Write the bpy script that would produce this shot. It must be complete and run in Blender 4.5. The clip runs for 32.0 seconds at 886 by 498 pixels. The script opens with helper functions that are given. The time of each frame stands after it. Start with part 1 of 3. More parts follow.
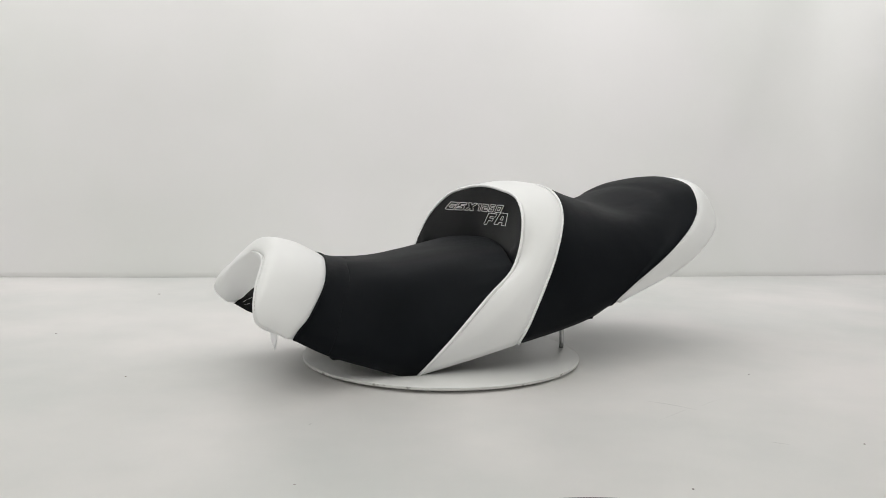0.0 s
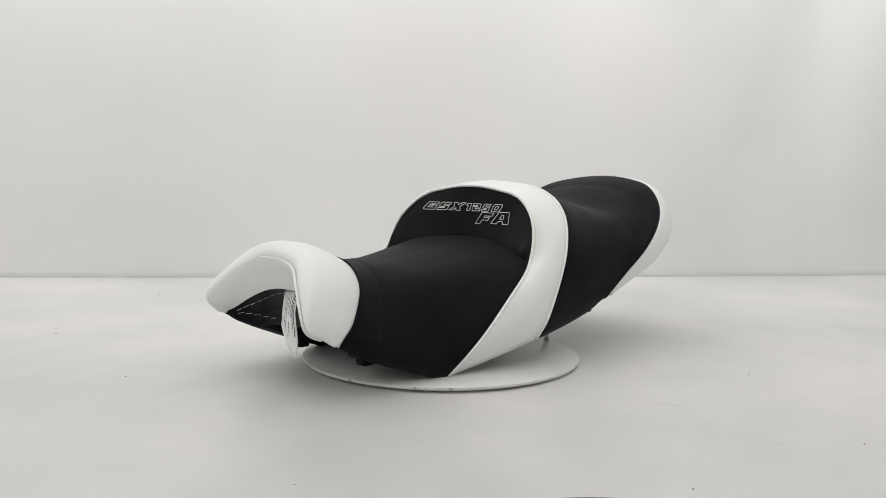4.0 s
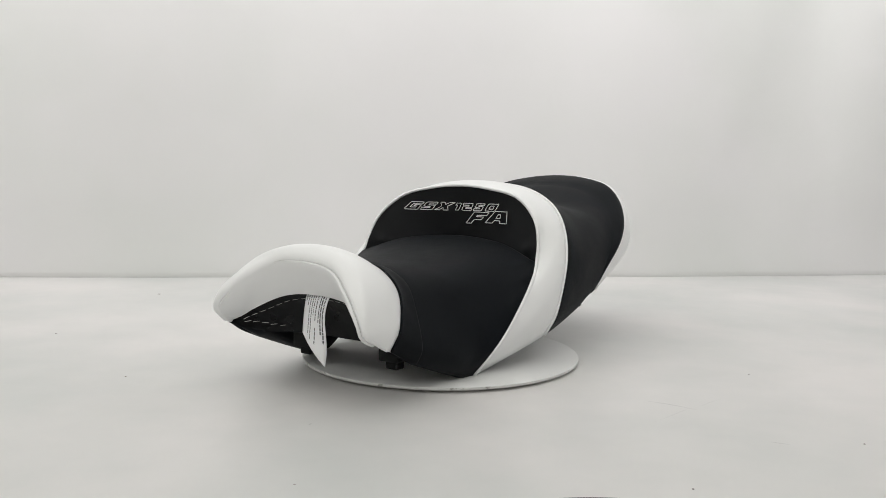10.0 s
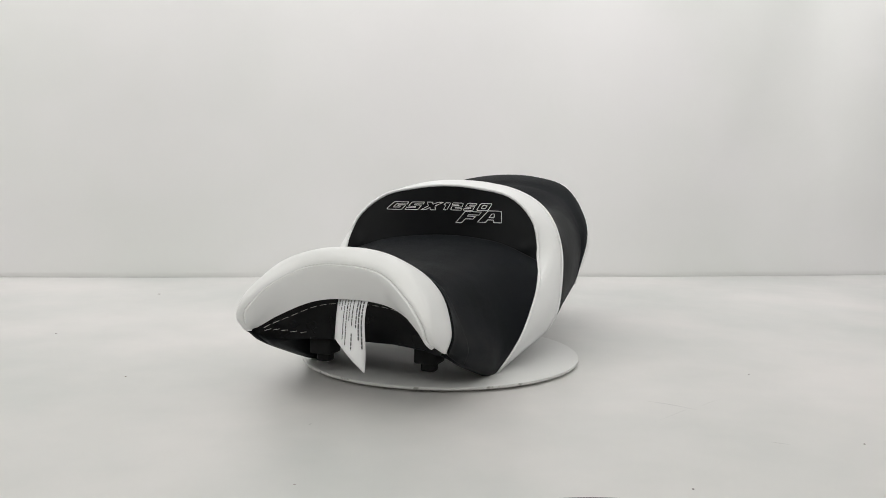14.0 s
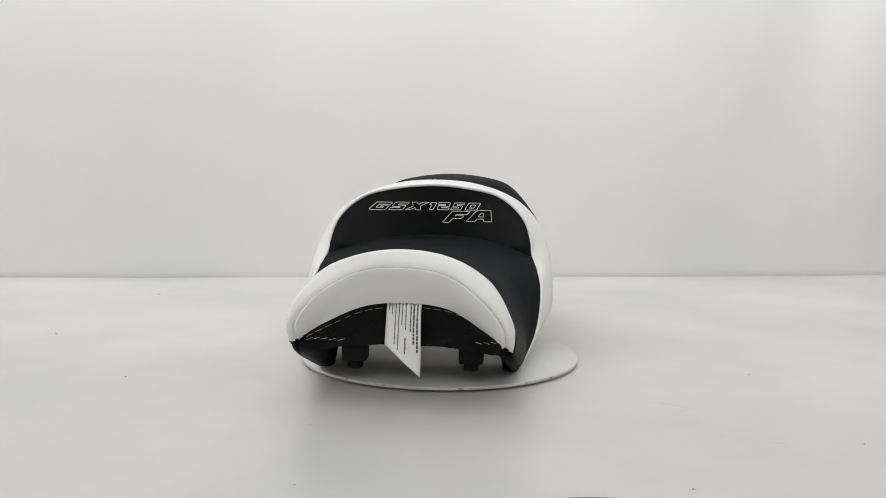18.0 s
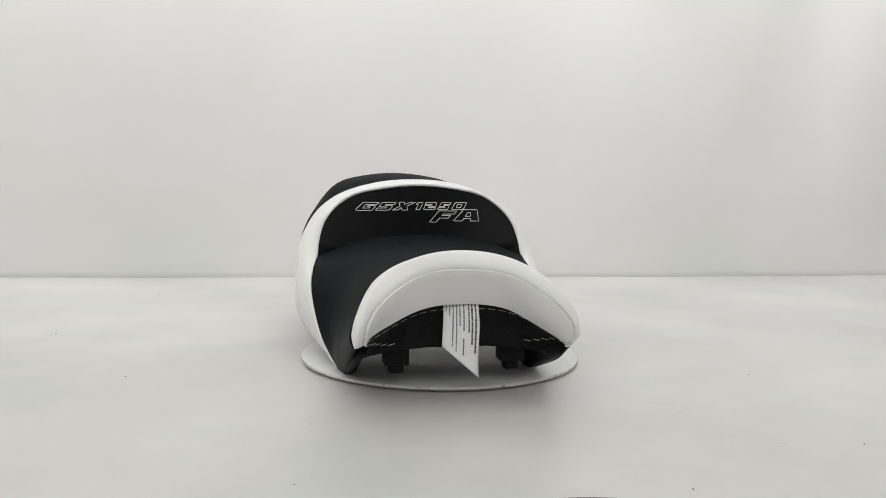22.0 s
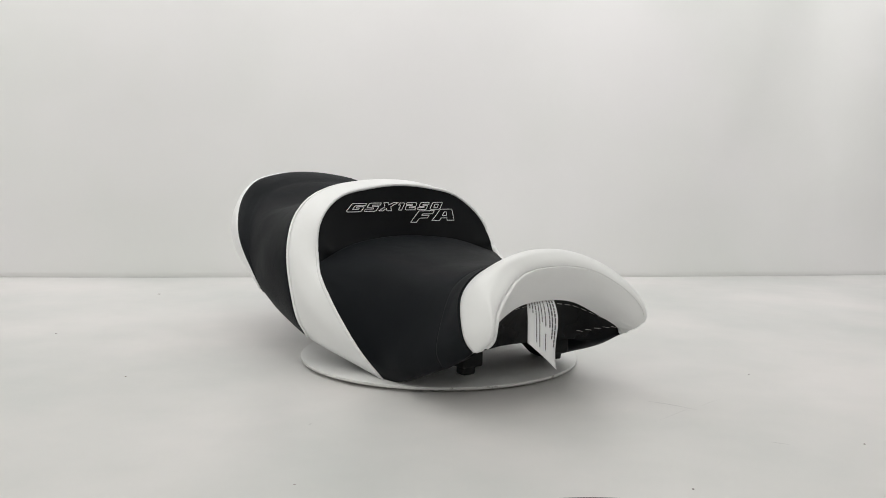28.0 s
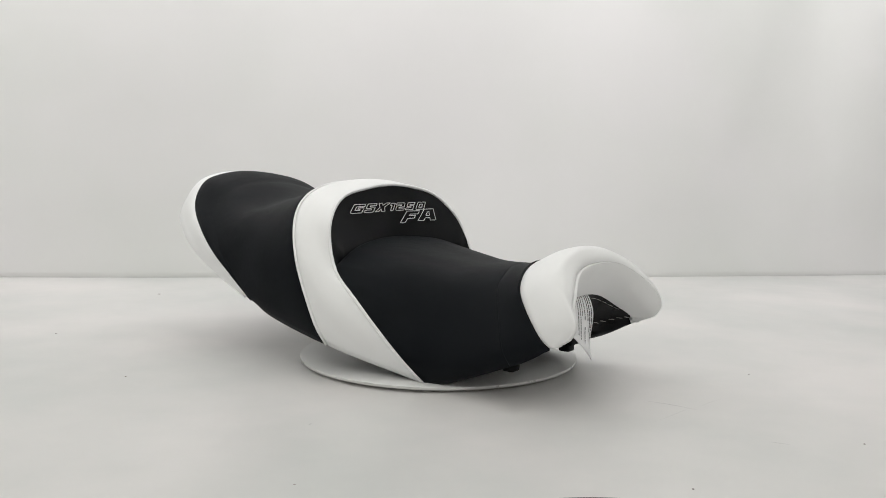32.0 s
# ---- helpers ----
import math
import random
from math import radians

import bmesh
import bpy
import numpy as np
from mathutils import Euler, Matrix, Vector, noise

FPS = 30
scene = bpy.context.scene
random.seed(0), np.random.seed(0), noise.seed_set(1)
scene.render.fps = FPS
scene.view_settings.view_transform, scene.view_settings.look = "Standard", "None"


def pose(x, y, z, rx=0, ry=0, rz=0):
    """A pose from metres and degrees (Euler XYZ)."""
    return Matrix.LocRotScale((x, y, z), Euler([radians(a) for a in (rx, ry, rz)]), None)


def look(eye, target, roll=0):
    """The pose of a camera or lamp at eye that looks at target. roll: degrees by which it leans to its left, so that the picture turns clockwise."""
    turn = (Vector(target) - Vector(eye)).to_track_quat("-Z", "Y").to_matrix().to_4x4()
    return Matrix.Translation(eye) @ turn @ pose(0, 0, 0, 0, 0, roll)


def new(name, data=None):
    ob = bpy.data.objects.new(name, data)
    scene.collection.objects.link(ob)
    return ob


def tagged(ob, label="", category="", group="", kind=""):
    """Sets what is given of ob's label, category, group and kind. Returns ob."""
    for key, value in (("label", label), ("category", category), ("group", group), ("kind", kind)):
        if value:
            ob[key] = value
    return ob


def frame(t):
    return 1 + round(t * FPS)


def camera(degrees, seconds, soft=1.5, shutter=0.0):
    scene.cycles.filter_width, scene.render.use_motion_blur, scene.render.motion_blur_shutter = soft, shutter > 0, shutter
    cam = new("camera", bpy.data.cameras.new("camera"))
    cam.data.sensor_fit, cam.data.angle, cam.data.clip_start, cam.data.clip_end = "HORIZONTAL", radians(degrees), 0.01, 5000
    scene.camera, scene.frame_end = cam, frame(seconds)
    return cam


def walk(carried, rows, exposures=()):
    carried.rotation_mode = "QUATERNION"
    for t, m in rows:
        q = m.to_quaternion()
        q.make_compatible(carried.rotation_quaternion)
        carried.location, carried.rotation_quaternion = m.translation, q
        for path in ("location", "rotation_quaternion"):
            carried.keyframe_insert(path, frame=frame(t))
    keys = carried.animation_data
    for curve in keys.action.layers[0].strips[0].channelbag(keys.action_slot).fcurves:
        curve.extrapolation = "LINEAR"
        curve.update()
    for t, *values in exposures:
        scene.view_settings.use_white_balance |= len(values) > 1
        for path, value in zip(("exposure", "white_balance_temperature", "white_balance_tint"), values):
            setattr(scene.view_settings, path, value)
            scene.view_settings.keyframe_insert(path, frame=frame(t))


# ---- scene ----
# The camera stands still; the seat turns before it on a display disc.
cam = camera(58.45, 32.0, 0.6)
EYE = (0.0031, -1.1373, 0.2558)
AIM = (0.0031, -1.1373 + math.cos(radians(5.318)), 0.2558 - math.sin(radians(5.318)))
walk(cam, [(0.0, look(EYE, AIM, 0.77)), (32.0, look(EYE, AIM, 0.77))])

# ---- light ----
world = bpy.data.worlds.new("world")
world.use_nodes = True
world.node_tree.nodes["Background"].inputs[0].default_value = (0.9, 0.95, 1.0, 1)
world.node_tree.nodes["Background"].inputs[1].default_value = 0.05
scene.world = world
scene.view_settings.exposure = 0.0


def area_lamp(name, eye, target, sx, sy, watts, colour):
    data = bpy.data.lights.new(name, "AREA")
    data.shape, data.size, data.size_y, data.energy, data.color = "RECTANGLE", sx, sy, watts, colour
    ob = new(name, data)
    ob.matrix_world = look(eye, target)
    return ob


# No fixture is seen; this one stands in for inferred overhead light.
area_lamp("ceiling_light_over_table", (-0.2, -0.38, 1.95), (-0.05, 0.05, 0), 4.0, 1.2, 11.9, (1.0, 0.997, 0.945))
# Unseen wash lamp, added to brighten the upper backdrop.
area_lamp("ceiling_light_by_backdrop", (0.05, 0.52, 1.5), (0.05, 1.42, 0.56), 4.3, 0.25, 18.3, (1.0, 0.985, 1.0))
# Unseen fill lamp, added to brighten what faces the camera.
area_lamp("ceiling_light_front", (-0.7, -1.9, 1.75), (-0.1, 0.1, 0.1), 4.6, 1.2, 23.0, (1.0, 0.990, 0.935))


# ---- materials ----
def mat(name, colour, rough, metal=0.0):
    m = bpy.data.materials.new(name)
    m.use_nodes = True
    b = m.node_tree.nodes["Principled BSDF"]
    b.inputs["Base Color"].default_value = (*colour, 1)
    b.inputs["Roughness"].default_value = rough
    b.inputs["Metallic"].default_value = metal
    return m


def noise_tex(m, scale, detail=4.0, rough=0.55, stretch=(1, 1, 1)):
    nt = m.node_tree
    co = nt.nodes.new("ShaderNodeTexCoord")
    mp = nt.nodes.new("ShaderNodeMapping")
    mp.inputs["Scale"].default_value = stretch
    n = nt.nodes.new("ShaderNodeTexNoise")
    n.inputs["Scale"].default_value, n.inputs["Detail"].default_value, n.inputs["Roughness"].default_value = scale, detail, rough
    nt.links.new(co.outputs["Object"], mp.inputs[0])
    nt.links.new(mp.outputs[0], n.inputs["Vector"])
    return n


def tint(m, scale, dark, light, lo=0.35, hi=0.65, detail=4.0, stretch=(1, 1, 1)):
    """Base colour that drifts between two tones."""
    nt = m.node_tree
    n = noise_tex(m, scale, detail, 0.55, stretch)
    r = nt.nodes.new("ShaderNodeValToRGB")
    r.color_ramp.elements[0].position, r.color_ramp.elements[1].position = lo, hi
    r.color_ramp.elements[0].color, r.color_ramp.elements[1].color = (*dark, 1), (*light, 1)
    nt.links.new(n.outputs["Fac"], r.inputs[0])
    nt.links.new(r.outputs[0], nt.nodes["Principled BSDF"].inputs["Base Color"])
    return r


def bump(m, scale, strength, dist, detail=3.0, stretch=(1, 1, 1)):
    nt = m.node_tree
    n = noise_tex(m, scale, detail, 0.5, stretch)
    b = nt.nodes.new("ShaderNodeBump")
    b.inputs["Strength"].default_value, b.inputs["Distance"].default_value = strength, dist
    nt.links.new(n.outputs["Fac"], b.inputs["Height"])
    old = nt.nodes["Principled BSDF"].inputs["Normal"]
    if old.links:
        nt.links.new(old.links[0].from_socket, b.inputs["Normal"])
    nt.links.new(b.outputs[0], old)


def gloss(m, scale, lo, hi):
    """Roughness that drifts in patches."""
    nt = m.node_tree
    n = noise_tex(m, scale, 3.0)
    r = nt.nodes.new("ShaderNodeMapRange")
    r.inputs[3].default_value, r.inputs[4].default_value = lo, hi
    nt.links.new(n.outputs["Fac"], r.inputs[0])
    nt.links.new(r.outputs[0], nt.nodes["Principled BSDF"].inputs["Roughness"])


WHITE_VINYL = mat("white_vinyl", (0.86, 0.865, 0.865), 0.42)
tint(WHITE_VINYL, 9, (0.865, 0.87, 0.87), (0.895, 0.90, 0.905))
bump(WHITE_VINYL, 900, 0.18, 0.0006)
bump(WHITE_VINYL, 14, 0.25, 0.004)
gloss(WHITE_VINYL, 30, 0.36, 0.5)
BLACK_FABRIC = mat("black_fabric", (0.012, 0.012, 0.014), 0.62)
tint(BLACK_FABRIC, 12, (0.0033, 0.0045, 0.0062), (0.0052, 0.0067, 0.0088))
bump(BLACK_FABRIC, 1300, 0.3, 0.0005)
bump(BLACK_FABRIC, 16, 0.35, 0.005)
BLACK_FABRIC.node_tree.nodes["Principled BSDF"].inputs["Specular IOR Level"].default_value = 0.1
BLACK_FABRIC.node_tree.nodes["Principled BSDF"].inputs["Sheen Weight"].default_value = 0.045
BLACK_FABRIC.node_tree.nodes["Principled BSDF"].inputs["Sheen Roughness"].default_value = 0.35
LOGO_FABRIC = mat("black_smooth_vinyl", (0.008, 0.008, 0.010), 0.45)
tint(LOGO_FABRIC, 12, (0.0025, 0.003, 0.004), (0.0042, 0.0048, 0.006))
LOGO_FABRIC.node_tree.nodes["Principled BSDF"].inputs["Specular IOR Level"].default_value = 0.15
bump(LOGO_FABRIC, 1200, 0.2, 0.0005)
BLACK_PLASTIC = mat("black_plastic", (0.005, 0.006, 0.008), 0.4)
BLACK_PLASTIC.node_tree.nodes["Principled BSDF"].inputs["Specular IOR Level"].default_value = 0.1
bump(BLACK_PLASTIC, 500, 0.15, 0.0006)
gloss(BLACK_PLASTIC, 25, 0.45, 0.62)
RUBBER = mat("black_rubber", (0.006, 0.0065, 0.007), 0.65)
RUBBER.node_tree.nodes["Principled BSDF"].inputs["Specular IOR Level"].default_value = 0.2
bump(RUBBER, 400, 0.2, 0.0006)
LINING = mat("glossy_black_lining", (0.003, 0.0035, 0.0045), 0.25)
bump(LINING, 30, 0.35, 0.004)
gloss(LINING, 20, 0.2, 0.36)
LINING.node_tree.nodes["Principled BSDF"].inputs["Specular IOR Level"].default_value = 0.16
THREAD = mat("white_thread", (0.88, 0.88, 0.88), 0.55)
bump(THREAD, 2500, 0.4, 0.0003)
STAPLE = mat("pale_steel_staple", (0.62, 0.61, 0.58), 0.45)
bump(STAPLE, 2500, 0.2, 0.0003)
GREY_THREAD = mat("grey_thread", (0.66, 0.66, 0.65), 0.6)
bump(GREY_THREAD, 2500, 0.4, 0.0003)
STEEL = mat("bright_steel", (0.62, 0.62, 0.63), 0.22, 1.0)
gloss(STEEL, 60, 0.18, 0.32)
LABEL = mat("white_satin_label", (0.78, 0.78, 0.80), 0.5)
tint(LABEL, 40, (0.90, 0.90, 0.92), (0.93, 0.93, 0.95))
bump(LABEL, 2200, 0.3, 0.0003, stretch=(1, 1, 0.2))
INK = mat("grey_label_ink", (0.06, 0.06, 0.07), 0.6)
tint(INK, 90, (0.05, 0.05, 0.06), (0.16, 0.16, 0.17))
DISC = mat("white_laminate_disc", (0.78, 0.78, 0.78), 0.35)
tint(DISC, 6, (0.70, 0.705, 0.70), (0.75, 0.755, 0.75), detail=6.0)
gloss(DISC, 18, 0.28, 0.45)
DISC_EDGE = mat("worn_disc_edge", (0.7, 0.7, 0.69), 0.5)
tint(DISC_EDGE, 55, (0.30, 0.29, 0.28), (0.70, 0.70, 0.69), 0.28, 0.40)
BASE = mat("dark_turntable_base", (0.05, 0.05, 0.05), 0.5)
bump(BASE, 300, 0.2, 0.0005)
FLOOR = mat("white_floor_board", (0.70, 0.70, 0.69), 0.4)
tint(FLOOR, 2.6, (0.600, 0.614, 0.600), (0.760, 0.738, 0.730), 0.32, 0.68, 9.0)
bump(FLOOR, 5, 0.12, 0.01)
gloss(FLOOR, 7, 0.26, 0.42)
CLOTH = mat("white_backdrop_cloth", (0.78, 0.775, 0.765), 0.85)
tint(CLOTH, 1.6, (0.740, 0.747, 0.733), (0.788, 0.779, 0.784), 0.36, 0.64, 3.0)
bump(CLOTH, 2.5, 0.3, 0.02, 2.0)
# Whites of the unseen room shell, raised so that it bounces more light.
BOUNCE_WALL = mat("off_white_bounce_wall", (0.65, 0.65, 0.65), 0.8)
tint(BOUNCE_WALL, 3, (0.85, 0.85, 0.845), (0.88, 0.88, 0.875))
bump(BOUNCE_WALL, 150, 0.2, 0.002)
PLASTER = mat("white_plaster", (0.76, 0.76, 0.75), 0.8)
tint(PLASTER, 3, (0.84, 0.84, 0.83), (0.87, 0.87, 0.86))
bump(PLASTER, 150, 0.2, 0.002)
SCUFF = mat("grey_scuff", (0.5, 0.5, 0.49), 0.6)
tint(SCUFF, 80, (0.46, 0.46, 0.45), (0.60, 0.60, 0.59))
SPECK = mat("dark_speck", (0.16, 0.13, 0.12), 0.7)
tint(SPECK, 200, (0.20, 0.17, 0.16), (0.34, 0.30, 0.29))
BROWN = mat("dark_red_brown", (0.10, 0.045, 0.04), 0.45)
tint(BROWN, 12, (0.07, 0.03, 0.028), (0.13, 0.06, 0.05), stretch=(1, 8, 1))


# ---- mesh helpers ----
def mesh_from(name, verts, faces, material, smooth=True):
    me = bpy.data.meshes.new(name)
    me.from_pydata([tuple(v) for v in verts], [], faces)
    me.materials.append(material)
    if smooth:
        me.polygons.foreach_set("use_smooth", [True] * len(me.polygons))
    me.update()
    return me


def part(name, me, parent, label="", at=None):
    ob = new(name, me)
    ob.parent = parent
    if at is not None:
        ob.matrix_local = at
    return tagged(ob, label) if label else ob


def bm_mesh(name, bm, material, smooth=True):
    me = bpy.data.meshes.new(name)
    bm.to_mesh(me)
    bm.free()
    me.materials.append(material)
    me.polygons.foreach_set("use_smooth", [smooth] * len(me.polygons))
    return me


def spline(pts, n=10):
    """Catmull-Rom curve through the points."""
    p = np.asarray(pts, float)
    q = np.vstack([2 * p[0] - p[1], p, 2 * p[-1] - p[-2]])
    out = []
    for i in range(len(p) - 1):
        a, b, c, d = q[i:i + 4]
        for u in np.linspace(0, 1, n, endpoint=(i == len(p) - 2)):
            out.append(0.5 * (2 * b + (c - a) * u + (2 * a - 5 * b + 4 * c - d) * u * u + (3 * b - a - 3 * c + d) * u ** 3))
    return np.array(out)


def even(curve, n):
    """The curve again, with n points at even steps."""
    s = np.concatenate([[0], np.cumsum(np.linalg.norm(np.diff(curve, axis=0), axis=1))])
    t = np.linspace(0, s[-1], n)
    return np.stack([np.interp(t, s, curve[:, k]) for k in range(3)], 1)


def mirrored(half):
    """Both sides of a half curve that starts on the middle plane."""
    return np.vstack([half[:0:-1] * [1, -1, 1], half])


def tube(name, path, radius, material, sides=6, closed=False):
    p = np.asarray(path, float)
    n = len(p)
    tan = np.gradient(p, axis=0)
    if closed:
        tan = np.roll(p, -1, 0) - np.roll(p, 1, 0)
    tan /= np.linalg.norm(tan, axis=1)[:, None] + 1e-12
    up = np.array([0.31, 0.17, 0.93])
    verts, faces = [], []
    for i in range(n):
        a = np.cross(tan[i], up)
        a /= np.linalg.norm(a) + 1e-12
        b = np.cross(tan[i], a)
        for k in range(sides):
            w = 2 * math.pi * k / sides
            verts.append(p[i] + radius * (a * math.cos(w) + b * math.sin(w)))
    for i in range(n if closed else n - 1):
        j = (i + 1) % n
        for k in range(sides):
            l = (k + 1) % sides
            faces.append((i * sides + k, j * sides + k, j * sides + l, i * sides + l))
    if not closed:
        faces += [tuple(range(sides)), tuple((n - 1) * sides + k for k in reversed(range(sides)))]
    return mesh_from(name, verts, faces, material)


def lathe(name, profile, material, steps=96, smooth=True):
    verts, faces = [], []
    m = len(profile)
    for i in range(steps):
        a = 2 * math.pi * i / steps
        verts += [(r * math.cos(a), r * math.sin(a), z) for r, z in profile]
    for i in range(steps):
        j = (i + 1) % steps
        for k in range(m - 1):
            faces.append((i * m + k, j * m + k, j * m + k + 1, i * m + k + 1))
    me = mesh_from(name, verts, faces, material, smooth)
    return me


def box_bm(size, bevel=0.002, segments=2):
    bm = bmesh.new()
    bmesh.ops.create_cube(bm, size=1.0)
    bmesh.ops.scale(bm, vec=size, verts=bm.verts)
    if bevel:
        bmesh.ops.bevel(bm, geom=bm.edges[:], offset=bevel, segments=segments, profile=0.6, affect="EDGES")
    return bm


# ---- the room: floor, backdrop, walls, ceiling ----
FLOOR_Z = -0.008


def sheet(name, rows, material):
    """A smooth sheet from a grid of points."""
    h, w = len(rows), len(rows[0])
    verts = [v for r in rows for v in r]
    faces = [(i * w + j, i * w + j + 1, (i + 1) * w + j + 1, (i + 1) * w + j) for i in range(h - 1) for j in range(w - 1)]
    return mesh_from(name, verts, faces, material)


def back_y(x):
    """Where the backdrop stands on the floor."""
    return 0.905 + 0.122 * x + 0.0255 * x * x


def build_room():
    ys = np.linspace(-3.2, 1.8, 51)
    xs = np.linspace(-2.6, 2.6, 53)
    rows = [[(x, y, FLOOR_Z + 0.0015 * math.sin(3.1 * x + 1.7 * y)) for x in xs] for y in ys]
    tagged(new("floor", sheet("floor", rows, FLOOR)), "white scuffed floor board under the turntable", "floor", kind="structure")

    # hanging cloth, with soft slanting folds that grow to one side
    rows = []
    for z in np.linspace(FLOOR_Z - 0.02, 2.3, 70):
        row = []
        for x in np.linspace(-2.0, 2.0, 150):
            up = max(z, 0.0)
            slant = x - 0.22 * up
            fold = 0.030 * up * math.sin(9.0 * slant + 0.6) * (0.30 + 0.70 / (1 + math.exp(-4 * (x - 0.5))))
            fold += 0.012 * math.sin(3.7 * slant + 2.0)
            fold -= 0.05 * max(0.0, x - 1.06) ** 0.5
            fold -= 0.014 * math.exp(-((x - 0.60 - 0.40 * up) / 0.12) ** 2) * min(1, up * 2.5)
            fold -= 0.012 * math.exp(-((x + 0.62 + 0.10 * up) / 0.20) ** 2) * min(1, up * 2)
            sweep = 0.05 * (1 - math.exp(-3 * up))
            row.append((x, back_y(x) + fold * min(1, up * 4 + 0.15) + sweep, z))
        rows.append(row)
    drop = tagged(new("backdrop", sheet("backdrop", rows, CLOTH)), "white hanging cloth backdrop with soft slanting folds", "backdrop", kind="structure")
    thick = drop.modifiers.new("thickness", "SOLIDIFY")
    thick.thickness, thick.offset = 0.004, -1

    def slab(name, size, at, label, category, material=PLASTER):
        ob = new(name, bm_mesh(name, box_bm(size, 0.0), material, False))
        ob.location = at
        tagged(ob, label, category, kind="structure")

    # Unseen walls and ceiling, added to close the room and bounce light.
    slab("wall_north", (5.4, 0.1, 2.6), (0, 1.85, 1.25), "unseen white wall added behind the backdrop", "wall")
    slab("wall_south", (5.4, 0.1, 2.6), (0, -3.25, 1.25), "unseen off-white wall, added to bounce light", "wall", BOUNCE_WALL)
    slab("wall_west", (0.1, 5.0, 2.6), (-2.65, -0.70, 1.25), "unseen off-white wall, added to bounce light", "wall", BOUNCE_WALL)
    slab("wall_east", (0.1, 5.0, 2.6), (2.65, -0.70, 1.25), "unseen off-white wall, added to bounce light", "wall", BOUNCE_WALL)
    slab("ceiling", (5.4, 5.2, 0.1), (0, -0.70, 2.6), "unseen white ceiling, added to bounce light", "ceiling")


build_room()


# ---- the seat: half curves from the crown to the hem, nose to tail ----
FRONT_LOW = [(0.2344, 0, 0.1109), (0.2373, 0.05, 0.1058), (0.248, 0.092, 0.0866), (0.2557, 0.1155, 0.0724), (0.2565, 0.116, 0.069)]
FRONT_STITCH = [(0.2588, 0, 0.152), (0.2622, 0.05, 0.146), (0.2772, 0.0905, 0.123), (0.2848, 0.113, 0.0975), (0.2812, 0.117, 0.08), (0.2685, 0.117, 0.0695)]
NOSE_CREST = [(0.2392, 0, 0.1709), (0.2422, 0.045, 0.1659), (0.2538, 0.087, 0.1486), (0.2723, 0.115, 0.1183), (0.2807, 0.125, 0.0861), (0.269, 0.1215, 0.0665)]
NOSE_BACK = [(0.2104, 0, 0.1644), (0.2152, 0.05, 0.1573), (0.2318, 0.099, 0.136), (0.2571, 0.125, 0.0965), (0.2667, 0.127, 0.0753), (0.264, 0.125, 0.0615)]
NOSE_SEAM = [(0.1764, 0, 0.1479), (0.1872, 0.057, 0.1417), (0.2057, 0.101, 0.1183), (0.2399, 0.127, 0.0807), (0.2575, 0.1265, 0.06)]
COLLAR_SEAM = [(0.1406, 0, 0.1414), (0.1534, 0.045, 0.1382), (0.1631, 0.081, 0.122), (0.1826, 0.109, 0.0937), (0.2029, 0.133, 0.0572), (0.2116, 0.13, 0.0371)]
RIDER_A = [(0.084, 0, 0.1413), (0.0889, 0.055, 0.1372), (0.1005, 0.1, 0.119), (0.1197, 0.126, 0.0736), (0.1391, 0.14, 0.0322), (0.1467, 0.13, 0.0121)]
RIDER_B = [(0.0096, 0, 0.1505), (0.0156, 0.06, 0.1474), (0.0312, 0.112, 0.1291), (0.0661, 0.14, 0.0745), (0.1021, 0.141, 0.0208), (0.1118, 0.128, 0.0001)]
BAND_LOW = [(-0.0392, 0.1545, 0.1353), (0.005, 0.165, 0.1004), (0.0553, 0.157, 0.045), (0.0894, 0.133, -0.0011)]
CREASE = [(-0.0755, 0, 0.1649), (-0.0686, 0.048, 0.1628), (-0.0568, 0.097, 0.1556), (-0.0392, 0.1545, 0.1353)]
ARCH = [(-0.0784, 0, 0.2412), (-0.0775, 0.05, 0.2371), (-0.0757, 0.103, 0.2241), (-0.0603, 0.142, 0.1877), (-0.0392, 0.1545, 0.1353)]
BAND_MID = [(-0.116, 0, 0.2488), (-0.1122, 0.075, 0.2397), (-0.0948, 0.134, 0.2083), (-0.0668, 0.169, 0.1518), (-0.0152, 0.179, 0.0808), (0.0197, 0.153, 0.0181)]
BAND_REAR = [(-0.1468, 0, 0.2454), (-0.144, 0.082, 0.2363), (-0.1226, 0.143, 0.2048), (-0.0887, 0.1765, 0.1482), (-0.05, 0.183, 0.0714), (-0.0386, 0.17, 0.0361)]
PILLION_A = [(-0.2027, 0, 0.2291), (-0.1979, 0.08, 0.22), (-0.1764, 0.142, 0.1906), (-0.1494, 0.178, 0.1381), (-0.1184, 0.18, 0.0804), (-0.1059, 0.168, 0.0487)]
PILLION_B = [(-0.2693, 0, 0.2182), (-0.2645, 0.083, 0.2071), (-0.245, 0.142, 0.1877), (-0.2089, 0.173, 0.139), (-0.1699, 0.178, 0.0883), (-0.1554, 0.167, 0.0615)]
PILLION_C = [(-0.3444, 0, 0.2399), (-0.3386, 0.074, 0.2298), (-0.3152, 0.126, 0.2039), (-0.2643, 0.167, 0.1509), (-0.2036, 0.177, 0.0958), (-0.18, 0.168, 0.0734)]
TAIL_SEAM = [(-0.4197, 0, 0.2581), (-0.4088, 0.06, 0.253), (-0.3902, 0.11, 0.2381), (-0.3629, 0.146, 0.2006), (-0.2902, 0.174, 0.1513), (-0.1935, 0.175, 0.0840)]
